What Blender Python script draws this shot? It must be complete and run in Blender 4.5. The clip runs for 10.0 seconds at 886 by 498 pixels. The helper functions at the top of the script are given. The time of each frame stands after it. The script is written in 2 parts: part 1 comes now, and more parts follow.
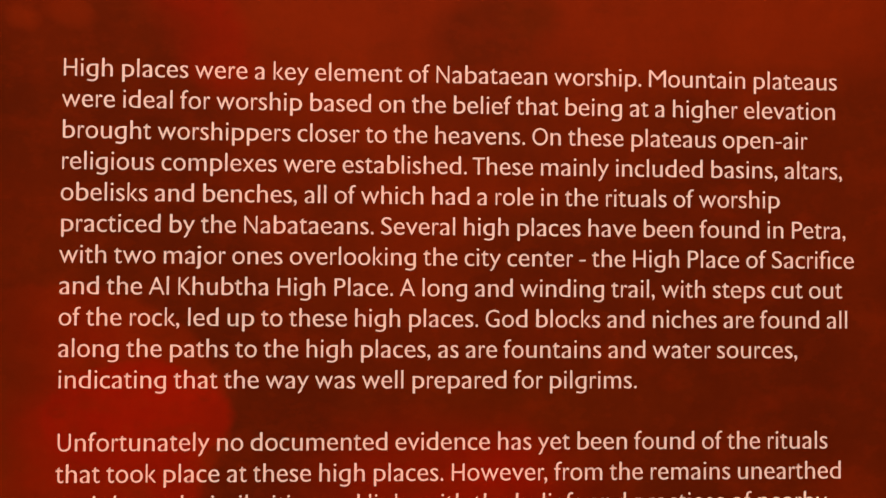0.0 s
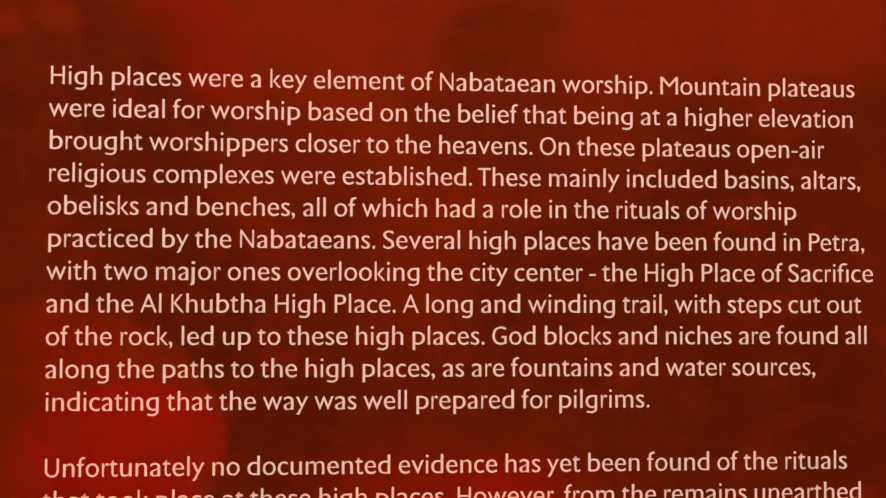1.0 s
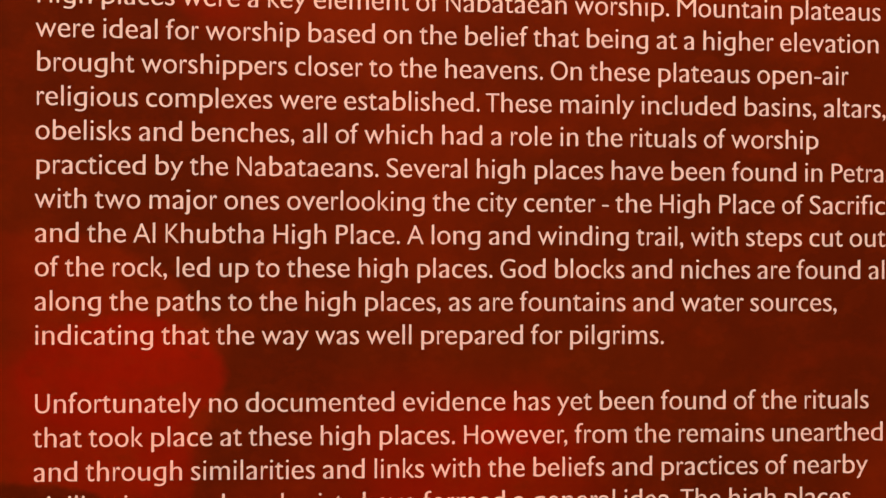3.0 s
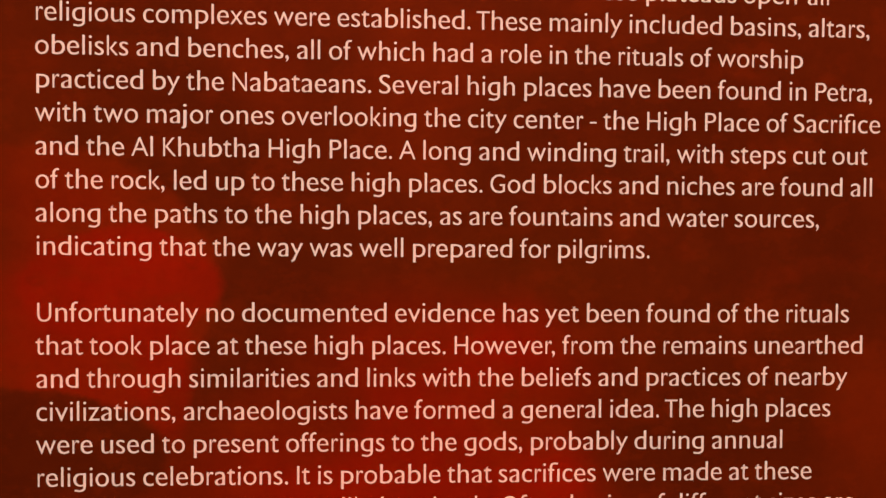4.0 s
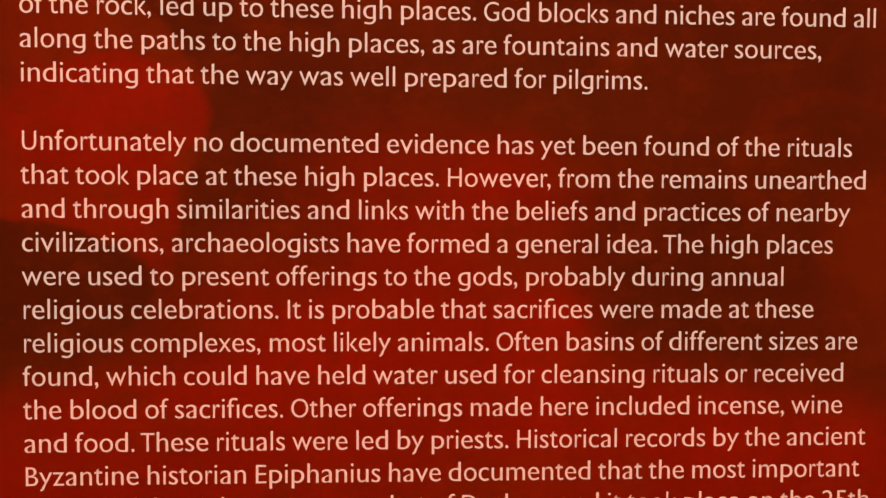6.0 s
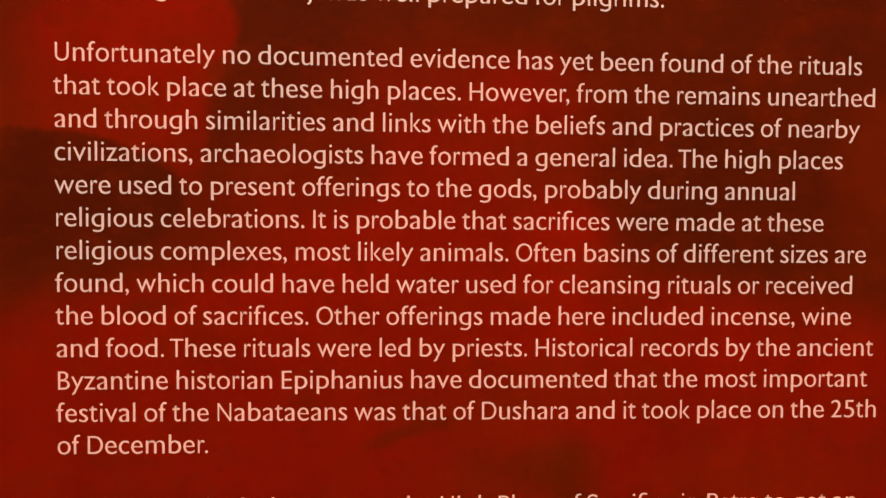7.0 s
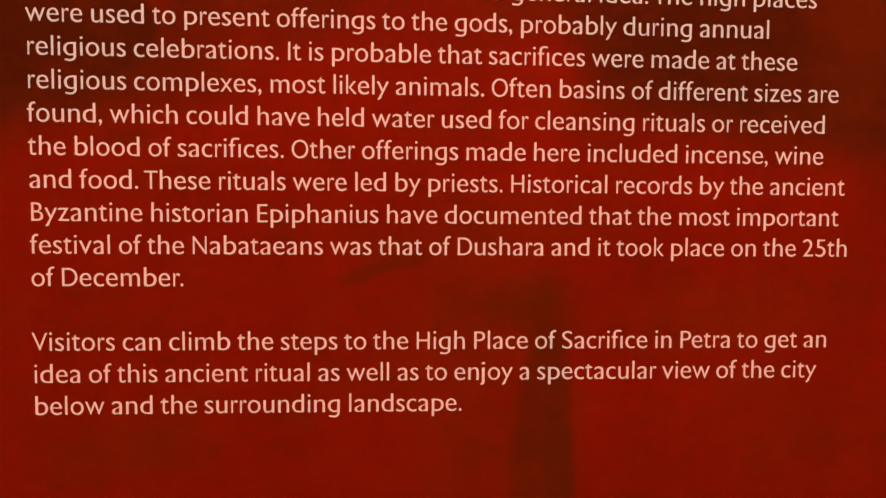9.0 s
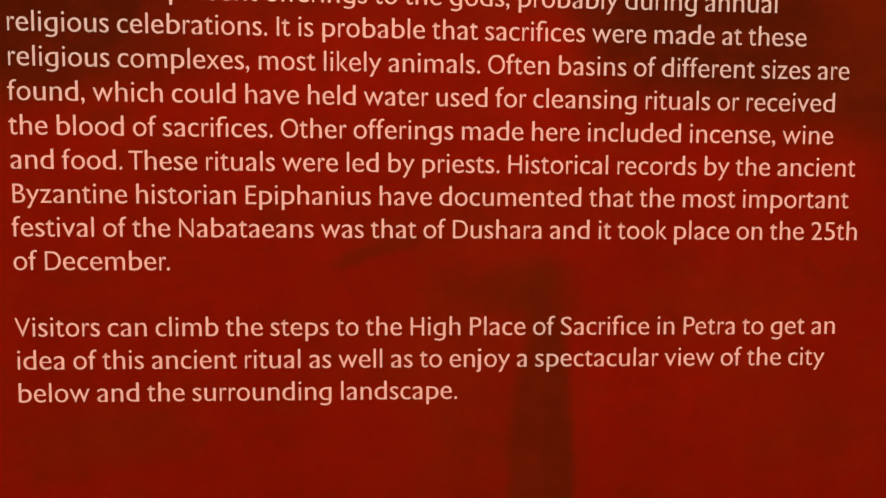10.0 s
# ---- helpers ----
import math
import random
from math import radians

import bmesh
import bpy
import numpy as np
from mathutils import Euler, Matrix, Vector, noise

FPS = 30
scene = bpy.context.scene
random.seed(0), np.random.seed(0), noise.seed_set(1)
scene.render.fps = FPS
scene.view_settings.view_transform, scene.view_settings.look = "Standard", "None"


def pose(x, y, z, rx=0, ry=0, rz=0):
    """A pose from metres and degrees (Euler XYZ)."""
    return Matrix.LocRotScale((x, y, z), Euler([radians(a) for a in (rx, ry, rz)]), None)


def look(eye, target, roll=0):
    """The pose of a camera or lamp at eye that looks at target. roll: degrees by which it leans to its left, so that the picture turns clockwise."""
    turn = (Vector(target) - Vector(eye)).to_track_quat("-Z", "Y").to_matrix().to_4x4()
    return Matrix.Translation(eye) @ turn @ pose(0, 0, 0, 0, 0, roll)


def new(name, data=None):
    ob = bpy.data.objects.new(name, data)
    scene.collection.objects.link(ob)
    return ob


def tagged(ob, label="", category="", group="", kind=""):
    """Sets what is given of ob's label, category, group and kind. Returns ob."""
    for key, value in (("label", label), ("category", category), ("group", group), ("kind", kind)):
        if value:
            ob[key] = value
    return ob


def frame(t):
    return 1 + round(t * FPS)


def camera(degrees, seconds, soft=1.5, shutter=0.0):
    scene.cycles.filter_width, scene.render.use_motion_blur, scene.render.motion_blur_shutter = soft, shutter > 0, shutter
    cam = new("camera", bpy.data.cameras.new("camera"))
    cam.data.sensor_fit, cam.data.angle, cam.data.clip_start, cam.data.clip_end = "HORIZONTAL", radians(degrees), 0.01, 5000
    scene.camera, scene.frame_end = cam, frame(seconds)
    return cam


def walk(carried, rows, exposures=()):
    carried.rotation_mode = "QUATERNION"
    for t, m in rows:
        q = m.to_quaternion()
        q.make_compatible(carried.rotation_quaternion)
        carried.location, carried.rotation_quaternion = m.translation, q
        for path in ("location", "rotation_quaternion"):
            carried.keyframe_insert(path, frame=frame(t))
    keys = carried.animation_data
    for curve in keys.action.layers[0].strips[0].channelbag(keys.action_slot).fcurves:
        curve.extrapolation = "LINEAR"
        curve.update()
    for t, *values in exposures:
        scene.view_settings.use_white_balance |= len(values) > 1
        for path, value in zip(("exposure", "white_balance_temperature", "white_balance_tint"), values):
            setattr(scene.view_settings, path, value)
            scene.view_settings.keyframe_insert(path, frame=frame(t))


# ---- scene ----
cam = camera(65.0, 10.0, soft=1.36)
# seconds, place in metres, then yaw, pitch and roll in degrees
ROWS = [
    (0.0, 0.1681, -0.3410, 1.5128, -2.539, 0.903, 0.47),
    (0.2, 0.1671, -0.3386, 1.5128, -2.636, 0.844, 0.43),
    (0.5, 0.1645, -0.3333, 1.5112, -2.780, 1.031, 0.38),
    (0.7, 0.1648, -0.3319, 1.5130, -2.838, 0.943, 0.36),
    (1.0, 0.1645, -0.3274, 1.5187, -2.895, 1.095, 0.25),
    (1.2, 0.1626, -0.3241, 1.5180, -3.003, 1.012, 0.22),
    (1.5, 0.1638, -0.3221, 1.5165, -2.991, 1.016, 0.19),
    (1.7, 0.1651, -0.3215, 1.5174, -2.976, 0.828, 0.18),
    (2.0, 0.1648, -0.3201, 1.5159, -3.045, 0.851, 0.15),
    (2.2, 0.1649, -0.3195, 1.5157, -3.055, 0.588, 0.15),
    (2.5, 0.1633, -0.3160, 1.5084, -3.035, 0.499, 0.15),
    (2.7, 0.1629, -0.3120, 1.5022, -2.921, 0.322, 0.20),
    (3.8, 0.1650, -0.3204, 1.4670, -2.799, -0.743, 0.42),
    (4.0, 0.1669, -0.3212, 1.4597, -2.820, -1.055, 0.41),
    (4.2, 0.1680, -0.3198, 1.4455, -2.848, -1.131, 0.40),
    (4.5, 0.1693, -0.3177, 1.4318, -2.855, -1.135, 0.36),
    (4.7, 0.1700, -0.3132, 1.4265, -2.785, -1.250, 0.37),
    (5.0, 0.1689, -0.3086, 1.4191, -2.895, -1.201, 0.28),
    (5.2, 0.1691, -0.3056, 1.4056, -2.860, -1.162, 0.25),
    (5.5, 0.1718, -0.3052, 1.3926, -2.771, -1.038, 0.22),
    (5.7, 0.1735, -0.3092, 1.3905, -2.567, -1.189, 0.19),
    (6.8, 0.1633, -0.3249, 1.3534, -2.669, -1.819, 0.39),
    (7.0, 0.1608, -0.3255, 1.3456, -2.770, -1.751, 0.42),
    (7.2, 0.1559, -0.3246, 1.3410, -2.984, -1.735, 0.40),
    (7.5, 0.1529, -0.3265, 1.3338, -3.249, -1.701, 0.37),
    (7.7, 0.1546, -0.3293, 1.3259, -3.376, -1.793, 0.35),
    (8.0, 0.1605, -0.3338, 1.3130, -3.350, -1.965, 0.37),
    (8.2, 0.1601, -0.3340, 1.3039, -3.474, -2.091, 0.42),
    (8.5, 0.1597, -0.3309, 1.2949, -3.499, -2.449, 0.46),
    (8.7, 0.1612, -0.3284, 1.2842, -3.603, -2.637, 0.47),
    (9.0, 0.1677, -0.3293, 1.2746, -3.629, -2.895, 0.44),
    (9.2, 0.1732, -0.3297, 1.2731, -3.607, -3.055, 0.42),
    (9.5, 0.1776, -0.3277, 1.2712, -3.491, -3.305, 0.39),
    (9.7, 0.1763, -0.3242, 1.2686, -3.493, -3.331, 0.39),
    (10.0, 0.1732, -0.3190, 1.2699, -3.205, -3.555, 0.40),
]
walk(cam, [(t, pose(x, y, z, 90 + pitch, 0, yaw) @ pose(0, 0, 0, 0, 0, roll)) for t, x, y, z, yaw, pitch, roll in ROWS])

# ---- light: one warm area lamp, unseen and assumed, added under the ceiling ----
scene.view_settings.exposure = 0.0
world = bpy.data.worlds.new("room_air")
scene.world = world
world.use_nodes = True
world.node_tree.nodes["Background"].inputs[0].default_value = (0.02, 0.018, 0.015, 1)
lamp_data = bpy.data.lights.new("assumed_lamp", "AREA")
lamp_data.shape, lamp_data.size, lamp_data.size_y = "RECTANGLE", 1.2, 0.5
lamp_data.energy, lamp_data.color = 80.0, (1.0, 0.83, 0.72)
lamp = new("assumed_lamp", lamp_data)
lamp.matrix_world = look((0.19, -1.75, 2.72), (0.19, 0.0, 1.36))


# ---- materials ----
def nodes_of(name):
    mat = bpy.data.materials.new(name)
    mat.use_nodes = True
    tree = mat.node_tree
    return mat, tree, tree.nodes["Principled BSDF"]


def link(tree, a, b):
    tree.links.new(a, b)


def math_node(tree, op, a, b=None, clamp=False):
    n = tree.nodes.new("ShaderNodeMath")
    n.operation, n.use_clamp = op, clamp
    for i, v in enumerate((a, b)):
        if v is None:
            continue
        if isinstance(v, (int, float)):
            n.inputs[i].default_value = v
        else:
            link(tree, v, n.inputs[i])
    return n.outputs[0]


def noise_node(tree, vec, scale, detail=3.0, rough=0.5, stretch=(1, 1, 1), turn=0.0):
    m = tree.nodes.new("ShaderNodeMapping")
    m.inputs["Scale"].default_value = stretch
    m.inputs["Rotation"].default_value = (0, radians(turn), 0)
    link(tree, vec, m.inputs["Vector"])
    n = tree.nodes.new("ShaderNodeTexNoise")
    n.inputs["Scale"].default_value, n.inputs["Detail"].default_value, n.inputs["Roughness"].default_value = scale, detail, rough
    link(tree, m.outputs[0], n.inputs["Vector"])
    return n


def mix_colour(tree, fac, a, b, blend="MIX"):
    n = tree.nodes.new("ShaderNodeMix")
    n.data_type, n.blend_type = "RGBA", blend
    for socket, v in ((n.inputs[0], fac), (n.inputs[6], a), (n.inputs[7], b)):
        if isinstance(v, (int, float)):
            socket.default_value = v
        elif isinstance(v, tuple):
            socket.default_value = (*v, 1)
        else:
            link(tree, v, socket)
    return n.outputs[2]


# the printed picture behind the words: soft patches of red and brown.
# each: centre x, line number of the centre, half width and half height in lines, turn, softness, strength, ink
PITCH, TOP = 0.015, 1.6
INKS = {
    "dark": (0.074, 0.0074, 0.0008),
    "speck": (0.020, 0.004, 0.0008),
    "olive": (0.102, 0.0108, 0.0005),
    "brown": (0.094, 0.0088, 0.0008),
    "rust": (0.158, 0.0108, 0.0007),
    "ember": (0.190, 0.0150, 0.0012),
    "red": (0.214, 0.0062, 0.0006),
    "bright": (0.262, 0.0062, 0.0006),
}
# weathered rock along the top: rust and embers with dark gaps
ROCK_TOP = [
    (0.22, -3.4, 20.0, 3.2, 0, 0.5, 0.75, "rust"),
    (0.335, -2.3, 6.5, 1.8, 0, 0.5, 0.45, "ember"),
    (0.130, -2.0, 4.0, 2.4, 0, 0.6, 0.55, "ember"),
    (0.405, 1.0, 2.2, 2.2, 0, 0.7, 0.4, "brown"),
    (0.036, -0.8, 0.9, 2.4, -42, 0.3, 0.6, "brown"),
    (0.064, -1.7, 1.2, 2.6, -35, 0.4, 0.65, "red"),
    (0.022, -1.5, 2.7, 1.6, 10, 0.5, 0.8, "brown"),
    (-0.020, -1.8, 0.55, 0.4, 0, 0.4, 0.55, "ember"),
    (0.003, -2.1, 0.75, 0.5, 20, 0.35, 0.5, "ember"),
    (-0.04, 1.6, 1.9, 4.0, 0, 0.5, 0.65, "dark"),
    (0.035, 2.6, 2.8, 2.8, 0, 0.7, 0.4, "dark"),
    (0.207, -1.7, 2.0, 1.3, -15, 0.35, 0.8, "brown"),
    (0.226, -2.3, 1.0, 0.8, 10, 0.4, 0.5, "olive"),
]
# slanted lighter bands over the brown rock face
ROCK_FACE = [
    (0.125, 0.3, 2.6, 3.0, -30, 0.8, 0.45, "rust"),
    (0.150, 1.2, 0.9, 2.6, -28, 0.6, 0.40, "ember"),
    (0.170, 4.6, 1.8, 3.0, 10, 0.8, 0.50, "rust"),
    (0.10, 4.6, 1.2, 2.2, -25, 0.8, 0.45, "rust"),
    (0.285, 5.6, 4.2, 3.4, 0, 0.7, 0.5, "dark"),
    (0.205, 3.4, 1.4, 0.9, 0, 0.8, 0.45, "rust"),
    (0.255, 1.6, 1.6, 2.0, 20, 0.8, 0.35, "rust"),
    (0.37, 9.2, 4.5, 3.6, 0, 0.7, 0.45, "dark"),
    (0.405, 6.0, 1.4, 5.0, 0, 0.8, 0.12, "rust"),
    (0.225, 10.6, 2.8, 1.2, 0, 0.8, 0.55, "olive"),
    (-0.022, 5.4, 1.9, 2.6, 0, 0.6, 0.2, "rust"),
]
# round-headed red figure
FIGURE = [
    (0.106, 11.6, 1.9, 3.0, 0, 0.45, 0.6, "dark"),
    (0.082, 7.0, 1.8, 3.0, -35, 0.5, 0.6, "dark"),
    (-0.002, 11.0, 5.4, 4.35, 0, 0.035, 0.8, "rust"),
    (0.010, 8.8, 2.6, 1.4, 25, 0.6, 0.35, "red"),
    (0.037, 10.9, 2.9, 1.75, 0, 0.07, 0.80, "red"),
    (0.014, 11.0, 2.6, 1.4, 0, 0.4, 0.5, "red"),
    (0.046, 10.0, 1.6, 0.6, 0, 0.8, 0.5, "bright"),
    (0.022, 11.2, 2.2, 0.9, 0, 0.7, 0.35, "bright"),
    (-0.034, 8.6, 1.7, 3.4, 0, 0.7, 0.6, "brown"),
    (0.026, 13.1, 3.0, 1.7, 0, 0.3, 0.6, "red"),
    (0.056, 13.2, 0.85, 2.5, -4, 0.2, 0.55, "red"),
    (0.080, 14.0, 0.55, 1.9, 0, 0.4, 0.5, "dark"),
]
# glowing red between two dark masses
GLOW = [
    (0.185, 13.6, 4.2, 2.2, 0, 0.7, 0.7, "red"),
    (0.165, 18.4, 6.4, 4.0, 0, 0.55, 0.9, "red"),
    (0.213, 12.7, 1.5, 1.1, 0, 0.8, 0.5, "bright"),
    (0.125, 14.6, 1.5, 1.6, 0, 0.7, 0.5, "brown"),
    (0.225, 14.9, 1.4, 0.9, 15, 0.8, 0.5, "rust"),
    (0.235, 17.9, 1.6, 1.8, 0, 0.5, 0.75, "bright"),
    (0.15, 17.6, 2.6, 1.0, 0, 0.8, 0.5, "bright"),
    (0.306, 15.7, 3.5, 2.5, 0, 0.4, 0.8, "dark"),
    (0.388, 15.3, 1.5, 2.4, 0, 0.6, 0.6, "rust"),
    (0.37, 17.0, 2.0, 1.2, 0, 0.6, 0.45, "brown"),
]
# plain red below, with brushed streaks, and the dark rounded mass that overlaps it
LOWER = [
    (0.19, 26.6, 26.0, 7.6, 0, 0.18, 0.95, "red"),
    (0.30, 20.3, 5.0, 1.4, 4, 0.8, 0.45, "bright"),
    (0.02, 20.0, 4.0, 1.2, -12, 0.8, 0.45, "bright"),
    (0.10, 19.0, 4.0, 0.9, -10, 0.8, 0.45, "bright"),
    (-0.004, 16.0, 4.05, 1.95, 4, 0.06, 0.9, "dark"),
    (-0.028, 17.6, 3.0, 0.8, -10, 0.6, 0.5, "dark"),
    (0.010, 17.8, 4.0, 0.6, -8, 0.8, 0.45, "brown"),
    (0.04, 19.5, 0.8, 0.35, -15, 0.8, 0.5, "brown"),
    (0.205, 22.4, 3.4, 1.0, -8, 0.9, 0.45, "rust"),
    (0.04, 29.2, 2.4, 0.9, -10, 0.7, 0.6, "rust"),
    (0.37, 28.8, 3.0, 1.4, 10, 0.9, 0.35, "rust"),
    (0.30, 27.8, 2.6, 1.2, 5, 0.9, 0.35, "bright"),
    (0.33, 25.0, 3.0, 1.0, -5, 0.9, 0.40, "ember"),
]
# faint tree with an olive trunk and ragged crown, and a speck in the print
TREE = [
    (0.152, 23.5, 0.8, 0.22, -18, 0.6, 0.55, "olive"),
    (0.170, 23.1, 0.7, 0.25, -12, 0.7, 0.45, "olive"),
    (0.19, 25.6, 2.2, 1.5, -30, 0.9, 0.42, "rust"),
    (0.205, 28.6, 1.5, 3.4, 0, 0.8, 0.45, "rust"),
    (0.196, 24.5, 0.9, 0.7, -25, 0.8, 0.32, "olive"),
    (0.226, 24.4, 1.3, 0.8, -15, 0.5, 0.6, "olive"),
    (0.240, 25.0, 1.0, 1.3, 0, 0.5, 0.55, "olive"),
    (0.2385, 30.2, 1.0, 5.0, 0, 0.22, 0.75, "olive"),
    (0.245, 29.6, 0.5, 3.6, 0, 0.35, 0.5, "olive"),
    (0.2575, 29.2, 0.22, 3.0, 0, 0.4, 0.25, "rust"),
    (0.4010, 4.2, 0.10, 0.10, 0, 0.8, 0.35, "speck"),
]


def artwork(tree):
    """The colour of the printed picture at a place on the panel."""
    here = tree.nodes.new("ShaderNodeNewGeometry").outputs["Position"]
    w1 = noise_node(tree, here, 22.0, 4.0, 0.55)
    w2 = noise_node(tree, here, 70.0, 3.0, 0.5)
    off1 = tree.nodes.new("ShaderNodeVectorMath")
    off1.operation = "MULTIPLY_ADD"
    link(tree, w1.outputs["Color"], off1.inputs[0])
    off1.inputs[1].default_value, off1.inputs[2].default_value = (0.011, 0, 0.011), (-0.009, 0, -0.009)
    off2 = tree.nodes.new("ShaderNodeVectorMath")
    off2.operation = "MULTIPLY_ADD"
    link(tree, w2.outputs["Color"], off2.inputs[0])
    off2.inputs[1].default_value = (0.004, 0, 0.004)
    link(tree, off1.outputs[0], off2.inputs[2])
    w3 = noise_node(tree, here, 260.0, 4.0, 0.6)
    off3 = tree.nodes.new("ShaderNodeVectorMath")
    off3.operation = "MULTIPLY_ADD"
    link(tree, w3.outputs["Color"], off3.inputs[0])
    off3.inputs[1].default_value = (0.003, 0, 0.003)
    link(tree, off2.outputs[0], off3.inputs[2])
    warped = tree.nodes.new("ShaderNodeVectorMath")
    warped.operation = "ADD"
    link(tree, here, warped.inputs[0])
    link(tree, off3.outputs[0], warped.inputs[1])
    # flatten to the panel's plane
    flat = tree.nodes.new("ShaderNodeVectorMath")
    flat.operation = "MULTIPLY"
    flat.inputs[1].default_value = (1, 0, 1)
    link(tree, warped.outputs[0], flat.inputs[0])
    colour = INKS["brown"]
    for x, line, half_w, half_h, turn, soft, strength, ink in ROCK_TOP + ROCK_FACE + FIGURE + GLOW + LOWER + TREE:
        m = tree.nodes.new("ShaderNodeMapping")
        m.vector_type = "TEXTURE"
        m.inputs["Location"].default_value = (x, 0, TOP - line * PITCH)
        m.inputs["Rotation"].default_value = (0, radians(turn), 0)
        m.inputs["Scale"].default_value = (half_w * PITCH, 1, half_h * PITCH)
        link(tree, flat.outputs[0], m.inputs["Vector"])
        d = tree.nodes.new("ShaderNodeVectorMath")
        d.operation = "LENGTH"
        link(tree, m.outputs[0], d.inputs[0])
        r = tree.nodes.new("ShaderNodeMapRange")
        r.interpolation_type = "SMOOTHSTEP"
        r.inputs["From Min"].default_value, r.inputs["From Max"].default_value = 1 - soft, 1 + soft
        r.inputs["To Min"].default_value, r.inputs["To Max"].default_value = strength, 0
        link(tree, d.outputs["Value"], r.inputs["Value"])
        colour = mix_colour(tree, r.outputs["Result"], colour, INKS[ink])
    # olive and red mottling, like weathered sandstone
    for scale, turn, low, high, strength, ink in ((34.0, 35.0, 0.53, 0.70, 0.32, "olive"), (42.0, -20.0, 0.50, 0.68, 0.42, "rust"), (64.0, 12.0, 0.53, 0.58, 0.13, "ember"), (85.0, 40.0, 0.58, 0.70, 0.30, "brown")):
        n = noise_node(tree, here, scale, 6.0, 0.65, (0.6, 1, 0.9), turn)
        r = tree.nodes.new("ShaderNodeMapRange")
        r.inputs["From Min"].default_value, r.inputs["From Max"].default_value = low, high
        r.inputs["To Max"].default_value = strength
        link(tree, n.outputs["Fac"], r.inputs["Value"])
        colour = mix_colour(tree, r.outputs["Result"], colour, INKS[ink])
    # rock grain of the picture: slanted streaks, blotches and fine vertical lines
    streak = noise_node(tree, here, 26.0, 5.0, 0.6, (1.0, 1, 0.28), 28.0)
    blotch = noise_node(tree, here, 55.0, 5.0, 0.65, (0.6, 1, 1.1))
    lines = noise_node(tree, here, 120.0, 4.0, 0.6, (0.5, 1, 1))
    s = math_node(tree, "MULTIPLY_ADD", streak.outputs["Fac"], 0.42)
    s.node.inputs[2].default_value = -0.21
    b = math_node(tree, "MULTIPLY_ADD", blotch.outputs["Fac"], 0.34)
    b.node.inputs[2].default_value = -0.17
    v = math_node(tree, "MULTIPLY_ADD", lines.outputs["Fac"], 0.10)
    v.node.inputs[2].default_value = 0.95
    fleck = noise_node(tree, here, 170.0, 6.0, 0.7, (1, 1, 0.7), 40.0)
    f = math_node(tree, "MULTIPLY_ADD", fleck.outputs["Fac"], 0.24)
    f.node.inputs[2].default_value = -0.12
    total = math_node(tree, "ADD", math_node(tree, "ADD", math_node(tree, "ADD", s, b), v), f)
    grey = tree.nodes.new("ShaderNodeCombineColor")
    for i in range(3):
        link(tree, total, grey.inputs[i])
    return mix_colour(tree, 1.0, colour, grey.outputs[0], "MULTIPLY"), here


def print_material():
    mat, tree, p = nodes_of("printed_laminate")
    colour, here = artwork(tree)
    link(tree, colour, p.inputs["Base Color"])
    fine = noise_node(tree, here, 900.0, 2.0)
    rough = math_node(tree, "MULTIPLY_ADD", fine.outputs["Fac"], 0.12)
    rough.node.inputs[2].default_value = 0.50
    link(tree, rough, p.inputs["Roughness"])
    p.inputs["Specular IOR Level"].default_value = 0.006
    bump = tree.nodes.new("ShaderNodeBump")
    bump.inputs["Strength"].default_value, bump.inputs["Distance"].default_value = 0.05, 0.0002
    link(tree, fine.outputs["Fac"], bump.inputs["Height"])
    link(tree, bump.outputs[0], p.inputs["Normal"])
    return mat


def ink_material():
    """Cream ink, its colour shifted by the redness of the picture under it."""
    mat, tree, p = nodes_of("cream_ink")
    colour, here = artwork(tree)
    wear = noise_node(tree, here, 260.0, 3.0)
    cream = mix_colour(tree, wear.outputs["Fac"], (0.705, 0.532, 0.47), (0.765, 0.582, 0.515))
    # over the redder parts of the picture the ink colour is set rosier
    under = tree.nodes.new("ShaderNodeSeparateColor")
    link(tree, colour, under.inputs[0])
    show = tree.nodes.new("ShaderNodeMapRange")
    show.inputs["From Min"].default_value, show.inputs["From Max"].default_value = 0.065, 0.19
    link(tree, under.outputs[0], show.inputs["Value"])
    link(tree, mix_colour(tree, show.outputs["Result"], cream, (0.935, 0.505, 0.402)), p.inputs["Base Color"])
    p.inputs["Roughness"].default_value = 0.55
    p.inputs["Specular IOR Level"].default_value = 0.006
    return mat


def plain_material(name, c1, c2, scale, rough):
    mat, tree, p = nodes_of(name)
    here = tree.nodes.new("ShaderNodeNewGeometry").outputs["Position"]
    big, small = noise_node(tree, here, scale, 4.0), noise_node(tree, here, scale * 40, 3.0)
    f = math_node(tree, "ADD", math_node(tree, "MULTIPLY", big.outputs["Fac"], 0.6), math_node(tree, "MULTIPLY", small.outputs["Fac"], 0.4))
    link(tree, mix_colour(tree, f, c1, c2), p.inputs["Base Color"])
    p.inputs["Roughness"].default_value = rough
    bump = tree.nodes.new("ShaderNodeBump")
    bump.inputs["Strength"].default_value, bump.inputs["Distance"].default_value = 0.15, 0.001
    link(tree, small.outputs["Fac"], bump.inputs["Height"])
    link(tree, bump.outputs[0], p.inputs["Normal"])
    return mat


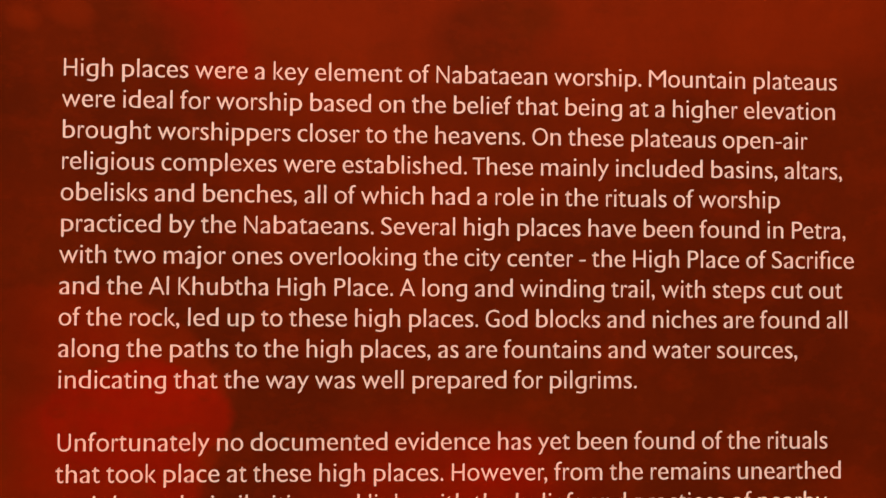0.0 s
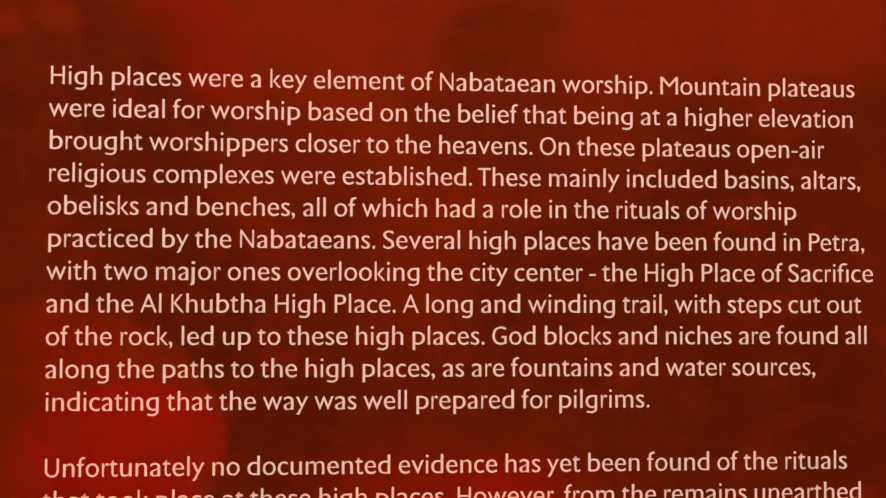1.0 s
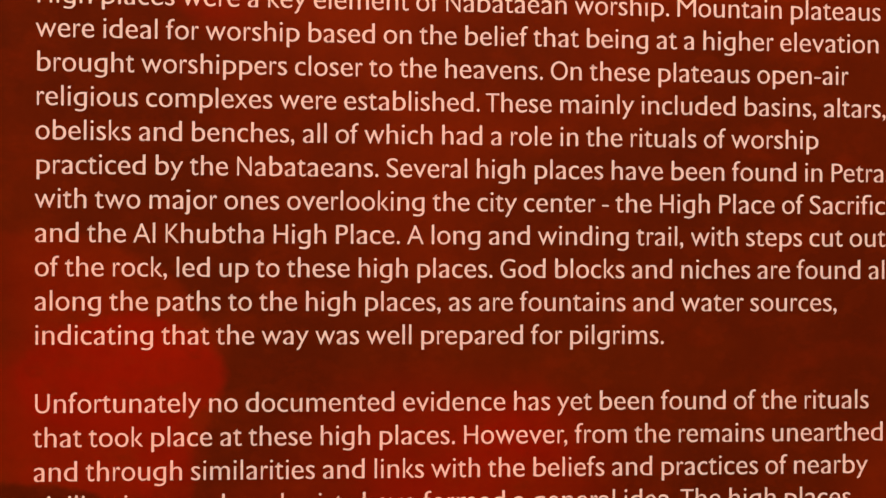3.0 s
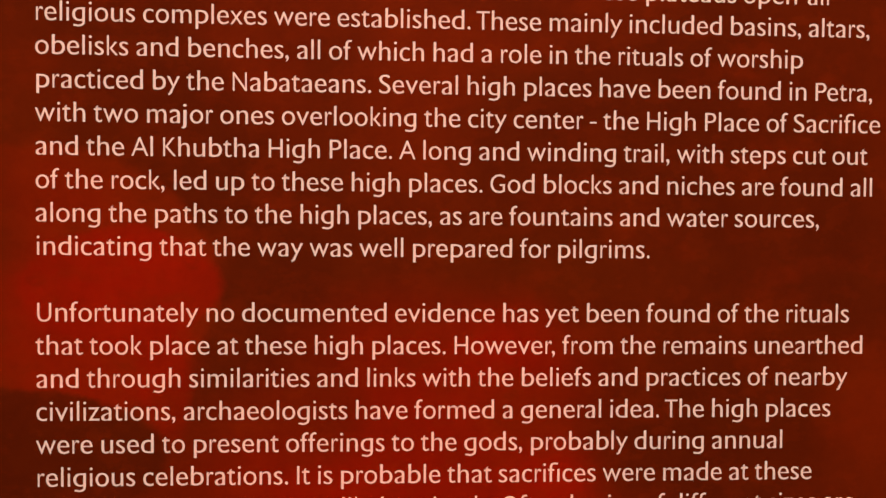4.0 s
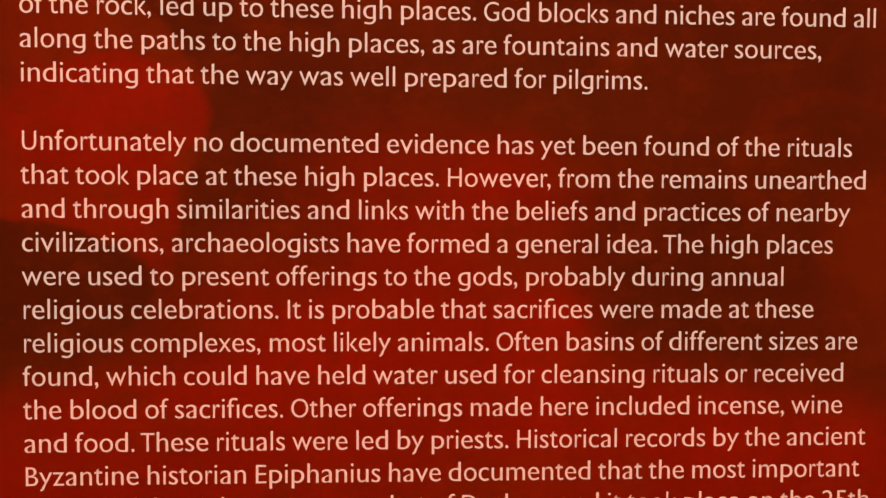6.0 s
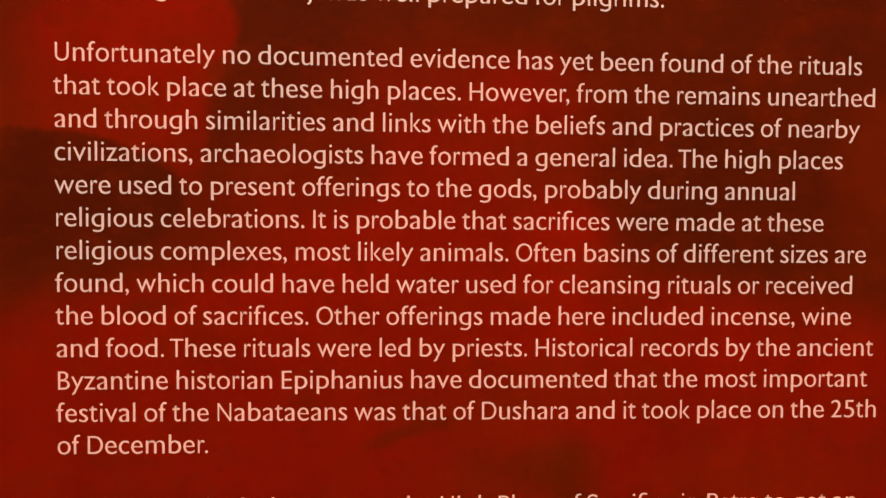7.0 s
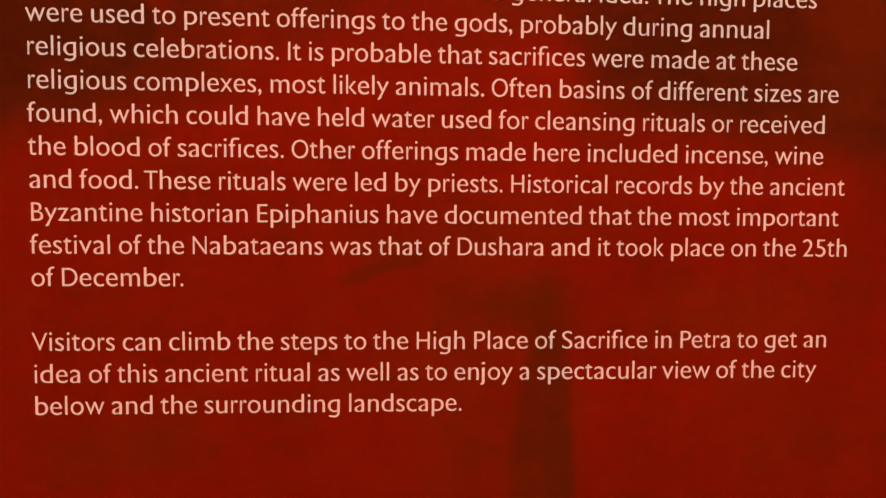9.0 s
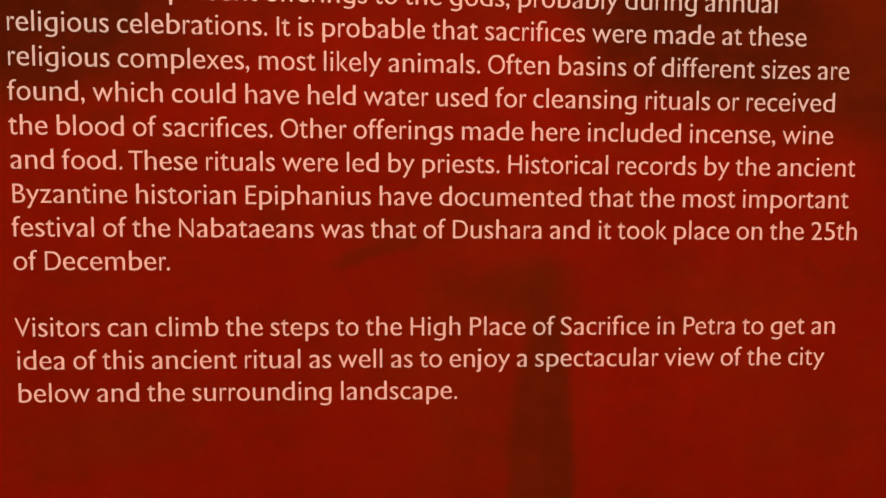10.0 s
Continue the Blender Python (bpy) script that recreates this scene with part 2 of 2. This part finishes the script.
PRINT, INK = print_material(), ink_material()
PLASTER = plain_material("wall_plaster", (0.42, 0.36, 0.30), (0.50, 0.44, 0.37), 2.0, 0.85)
CEILING = plain_material("ceiling_paint", (0.55, 0.52, 0.48), (0.62, 0.59, 0.55), 2.0, 0.9)
FLOOR = plain_material("floor_stone", (0.24, 0.20, 0.16), (0.33, 0.28, 0.23), 3.0, 0.55)
CORE = plain_material("board_core", (0.16, 0.03, 0.02), (0.20, 0.04, 0.025), 30.0, 0.6)


# ---- structure: the plain room that holds the panel ----
def box_mesh(bm, x0, x1, y0, y1, z0, z1):
    m = Matrix.Translation(((x0 + x1) / 2, (y0 + y1) / 2, (z0 + z1) / 2)) @ Matrix.Diagonal((x1 - x0, y1 - y0, z1 - z0, 1))
    return bmesh.ops.create_cube(bm, size=1, matrix=m)["verts"]


def finish(name, bm, material, parent=None):
    mesh = bpy.data.meshes.new(name)
    bm.to_mesh(mesh)
    bm.free()
    mesh.materials.append(material)
    ob = new(name, mesh)
    if parent:
        ob.parent = parent
    return ob


def slab(name, material, label, category, *bounds):
    bm = bmesh.new()
    box_mesh(bm, *bounds)
    return tagged(finish(name, bm, material), label, category, kind="structure")


BACK = 0.012
slab("wall_north", PLASTER, "plain warm plaster wall behind the text panel", "wall", -2.2, 2.6, BACK, BACK + 0.15, 0, 2.8)
slab("wall_south", PLASTER, "plain warm plaster wall closing the gallery", "wall", -2.2, 2.6, -4.15, -4.0, 0, 2.8)
slab("wall_west", PLASTER, "plain warm plaster side wall of the gallery", "wall", -2.35, -2.2, -4.15, BACK + 0.15, 0, 2.8)
slab("wall_east", PLASTER, "plain warm plaster side wall of the gallery", "wall", 2.6, 2.75, -4.15, BACK + 0.15, 0, 2.8)
slab("floor", FLOOR, "dull brown stone gallery floor", "floor", -2.35, 2.75, -4.15, BACK + 0.15, -0.15, 0)
slab("ceiling", CEILING, "off-white painted gallery ceiling", "ceiling", -2.35, 2.75, -4.15, BACK + 0.15, 2.8, 2.95)

# ---- the text panel ----
EM_X, EM_Z = 0.01245, 0.01250
TEXT = """High places were a key element of Nabataean worship. Mountain plateaus
were ideal for worship based on the belief that being at a higher elevation
brought worshippers closer to the heavens. On these plateaus open-air
religious complexes were established. These mainly included basins, altars,
obelisks and benches, all of which had a role in the rituals of worship
practiced by the Nabataeans. Several high places have been found in Petra,
with two major ones overlooking the city center - the High Place of Sacrifice
and the Al Khubtha High Place. A long and winding trail, with steps cut out
of the rock, led up to these high places. God blocks and niches are found all
along the paths to the high places, as are fountains and water sources,
indicating that the way was well prepared for pilgrims.

Unfortunately no documented evidence has yet been found of the rituals
that took place at these high places. However, from the remains unearthed
and through similarities and links with the beliefs and practices of nearby
civilizations, archaeologists have formed a general idea. The high places
were used to present offerings to the gods, probably during annual
religious celebrations. It is probable that sacrifices were made at these
religious complexes, most likely animals. Often basins of different sizes are
found, which could have held water used for cleansing rituals or received
the blood of sacrifices. Other offerings made here included incense, wine
and food. These rituals were led by priests. Historical records by the ancient
Byzantine historian Epiphanius have documented that the most important
festival of the Nabataeans was that of Dushara and it took place on the 25th
of December.

Visitors can climb the steps to the High Place of Sacrifice in Petra to get an
idea of this ancient ritual as well as to enjoy a spectacular view of the city
below and the surrounding landscape."""

panel = tagged(new("text_panel"), "dark red printed museum panel with cream English text on a wall", "information panel")
panel.location = (0.19, 0, 0.98)


def board():
    bm = bmesh.new()
    box_mesh(bm, -0.10, 0.48, 0, BACK, 0.98, 1.86)
    bmesh.ops.bevel(bm, geom=[e for e in bm.edges if max(v.co.y for v in e.verts) < 0.001], offset=0.0015, segments=3, affect="EDGES", profile=0.5)
    ob = finish("board", bm, PRINT, panel)
    ob.matrix_parent_inverse = Matrix.Translation(-panel.location)
    ob.data.materials.append(CORE)
    for p in ob.data.polygons:
        if p.normal.y > -0.5:
            p.material_index = 1
    return ob


board()

# advance of each letter and its ink's left and right edge, in thousandths of the type size
SMALL = """a 482 42 409,b 569 73 533,c 448 38 412,d 564 38 491,e 501 38 462,f 292 11 308,g 559 38 488,h 555 73 485,i 234 66 168,
j 243 -40 172,k 469 73 468,l 236 73 161,m 834 73 763,n 555 73 485,o 549 38 511,p 569 73 533,r 327 73 322,s 396 40 359,t 331 17 311,
u 551 68 480,v 481 10 471,w 736 16 720,x 463 14 449,y 471 8 463,z 428 18 411"""
LARGE = """A 612 4 608,B 542 76 504,D 666 76 630,E 492 76 454,G 646 37 581,H 652 76 576,I 239 76 163,K 542 76 541,M 804 56 748,
N 658 76 582,O 689 36 653,P 532 76 499,S 493 42 452,T 497 2 495,U 647 75 572,V 558 0 558"""
SIGNS = "period 207 52 158,comma 207 30 152,hyphen 307 30 277,two 513 40 466,five 513 52 462"
METRIC = {}
for entry in ",".join((SMALL, LARGE, SIGNS)).replace("\n", "").split(","):
    ch, adv, left, right = entry.split()
    METRIC[{"period": ".", "comma": ",", "hyphen": "-", "two": "2", "five": "5"}.get(ch, ch)] = (int(adv), int(left), int(right))
SPACE = 212
TOPS = {"t": 602, "f": 721, "i": 694, "j": 694}
KERN = {"T": -40}
PAIRS = {"r,": -45, "r.": -45, "Pe": -36}


DIAGONAL = "vwxykKAVMNz"


def drawn(ch, offset):
    """The built-in font's letter as triangles, at 1000 to the type size, its strokes thinned by the offset."""
    curve = bpy.data.curves.new("letter", "FONT")
    curve.body, curve.size, curve.resolution_u, curve.offset = ch, 1000, 5, offset
    ob = new("letter", curve)
    bpy.context.view_layer.update()
    mesh = ob.evaluated_get(bpy.context.evaluated_depsgraph_get()).to_mesh()
    pts = [(v.co.x, v.co.y) for v in mesh.vertices]
    faces = [tuple(p.vertices) for p in mesh.polygons]
    bpy.data.objects.remove(ob)
    bpy.data.curves.remove(curve)
    return pts, faces


def outline(ch):
    """A letter with thinner level strokes than upright ones, at its full height."""
    wide, faces = drawn(ch, -7.0 if ch in DIAGONAL else -0.5)
    if ch in ".,-" or ch in DIAGONAL:
        flat = wide
    else:
        flat = drawn(ch, -9.0)[0]
    full = [y for _, y in drawn(ch, -0.5)[0]]
    lo, hi, low, high = min(y for _, y in flat), max(y for _, y in flat), min(full), max(full)
    return [(a[0], low + (b[1] - lo) / (hi - lo) * (high - low)) for a, b in zip(wide, flat)], faces


def ribbon(path, wide, end=None):
    """A stroke along a path, of even width or tapering to its end."""
    pts, faces = [], []
    start, end = wide, wide if end is None else end
    for i, p in enumerate(path):
        a, b = path[max(i - 1, 0)], path[min(i + 1, len(path) - 1)]
        wide = start + (end - start) * i / (len(path) - 1)
        n = Vector((a[1] - b[1], b[0] - a[0])).normalized() * wide / 2
        pts += [(p[0] + n.x, p[1] + n.y), (p[0] - n.x, p[1] - n.y)]
        if i:
            k = 2 * i
            faces.append((k - 2, k - 1, k + 1, k))
    return pts, faces


def letter(ch):
    """Letter points (x, z, lift) and faces, fitted to the panel's narrower humanist type."""
    adv, left, right = METRIC[ch]
    pts, faces = outline("q" if ch == "g" else ch)
    if ch == "a":
        # upright stem with no tail
        pts = [(min(x, 347), 0 if x > 256 and y < 50 else y) for x, y in pts]
    lo, hi = min(p[0] for p in pts), max(p[0] for p in pts)
    if ch == "t":
        # upright stem with a slanted head; the bar's other half is laid on below
        pts = [(x if x > 40 else 79, (500 if y > 374 else 400) if x < 40 else y) for x, y in pts]
    elif ch == "y":
        # the straight tail ends early, to run on in a curl
        pts = [(x + (96 - 20) * 0.42 + 26 if y < -150 else x, -85 if y < -150 else y) for x, y in pts]
    top = max(p[1] for p in pts)
    out = []
    for x, y in pts:
        x = left + (x - lo) / (hi - lo) * (right - left)
        if ch in "-,.":
            y = y if ch != "-" else 210 + (y - 174) * 0.68
        elif ch.isupper() or ch.isdigit():
            y *= 674 / 682
        elif ch == "g" and y < -100:
            y = -40
        elif y < 0:
            y *= 200 / 230 if y < -20 else 1.2
        elif y <= 470 or ch in "acemnorsuvwxz":
            y *= 484 / 449
        else:
            y = 484 * 470 / 449 + (y - 470) / (top - 470) * (TOPS.get(ch, 710) - 484 * 470 / 449)
        out.append((x, y, 0.0))
    if ch == "t":
        n = len(out)
        out += [(x, y, 0.00002) for x, y in ((left, 418), (left + 90, 418), (left + 90, 484), (left, 484))]
        faces = faces + [(n, n + 1, n + 2, n + 3)]
    elif ch == "y":
        more, quads = ribbon([(166, -48), (152, -82), (132, -116), (107, -143), (78, -160), (46, -168)], 80, 66)
        n = len(out)
        out += [(x, y, 0.00002) for x, y in more]
        faces = faces + [tuple(i + n for i in f) for f in quads]
    elif ch == "g":
        mid = right - 44
        path = [(mid, -30)]
        for i in range(13):
            a = i / 12 * math.pi / 2 * 1.28
            path.append((mid - 190 + 190 * math.cos(a), -30 - 138 * math.sin(a)))
        path.append((85, -142))
        more, quads = ribbon(path, 82, 66)
        n = len(out)
        out += [(x, y, 0.00002) for x, y in more]
        faces += [tuple(i + n for i in f) for f in quads]
    return out, faces


LETTERS = {ch: letter(ch) for ch in METRIC}
LIFT = 0.0002
# after an f the i has no dot of its own: the f's hook runs over it
stem, below = LETTERS["l"]
hook, quads = ribbon([(-75, 688), (0, 690), (60, 684), (102, 664)], 68)
LETTERS["fi"] = ([(x, min(y, 484), 0.0) for x, y, _ in stem] + [(x, y, 0.00002) for x, y in hook],
                 below + [tuple(i + len(stem) for i in f) for f in quads])
# how far each line's setting is drawn in or out
SETTING = {5: 0.9995, 6: 1.0022, 12: 0.9992, 13: 0.9986, 14: 0.9992, 15: 0.9978, 16: 0.9978, 17: 0.9984, 18: 0.9973, 19: 0.9972, 20: 0.9984, 21: 0.9971, 22: 0.9984, 23: 0.9968}


def word_mesh(word, x, z, width):
    verts, faces = [], []
    pen = x
    for i, ch in enumerate(word):
        pts, tris = LETTERS["fi" if ch == "i" and word[i - 1:i] == "f" else ch]
        n = len(verts)
        verts += [(pen + px * width, -LIFT - lift, z + pz * EM_Z / 1000) for px, pz, lift in pts]
        faces += [tuple(n + i for i in f) for f in tris]
        pen += (METRIC[ch][0] + PAIRS.get(word[i:i + 2], 0)) * width
    mesh = bpy.data.meshes.new("word")
    mesh.from_pydata(verts, [], faces)
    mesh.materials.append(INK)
    return mesh, pen


def text_line(number, words):
    holder = tagged(new("text_line"), "line of cream sans-serif print")
    holder.parent = panel
    z = TOP - number * PITCH
    holder.matrix_parent_inverse = Matrix.Translation(-panel.location)
    holder.location = (0, 0, z)
    width = EM_X * SETTING.get(number, 1.0) / 1000
    pen, last = -74 * EM_X / 1000, ""
    for word in words.split(" "):
        if last:
            pen += (SPACE + KERN.get(word[0], 0)) * width
        mesh, end = word_mesh(word, 0, 0, width)
        ob = new("word", mesh)
        ob.parent = holder
        ob.location = (pen, 0, 0)
        pen, last = pen + end, word


for number, words in enumerate(TEXT.split("\n")):
    if words:
        text_line(number, words)
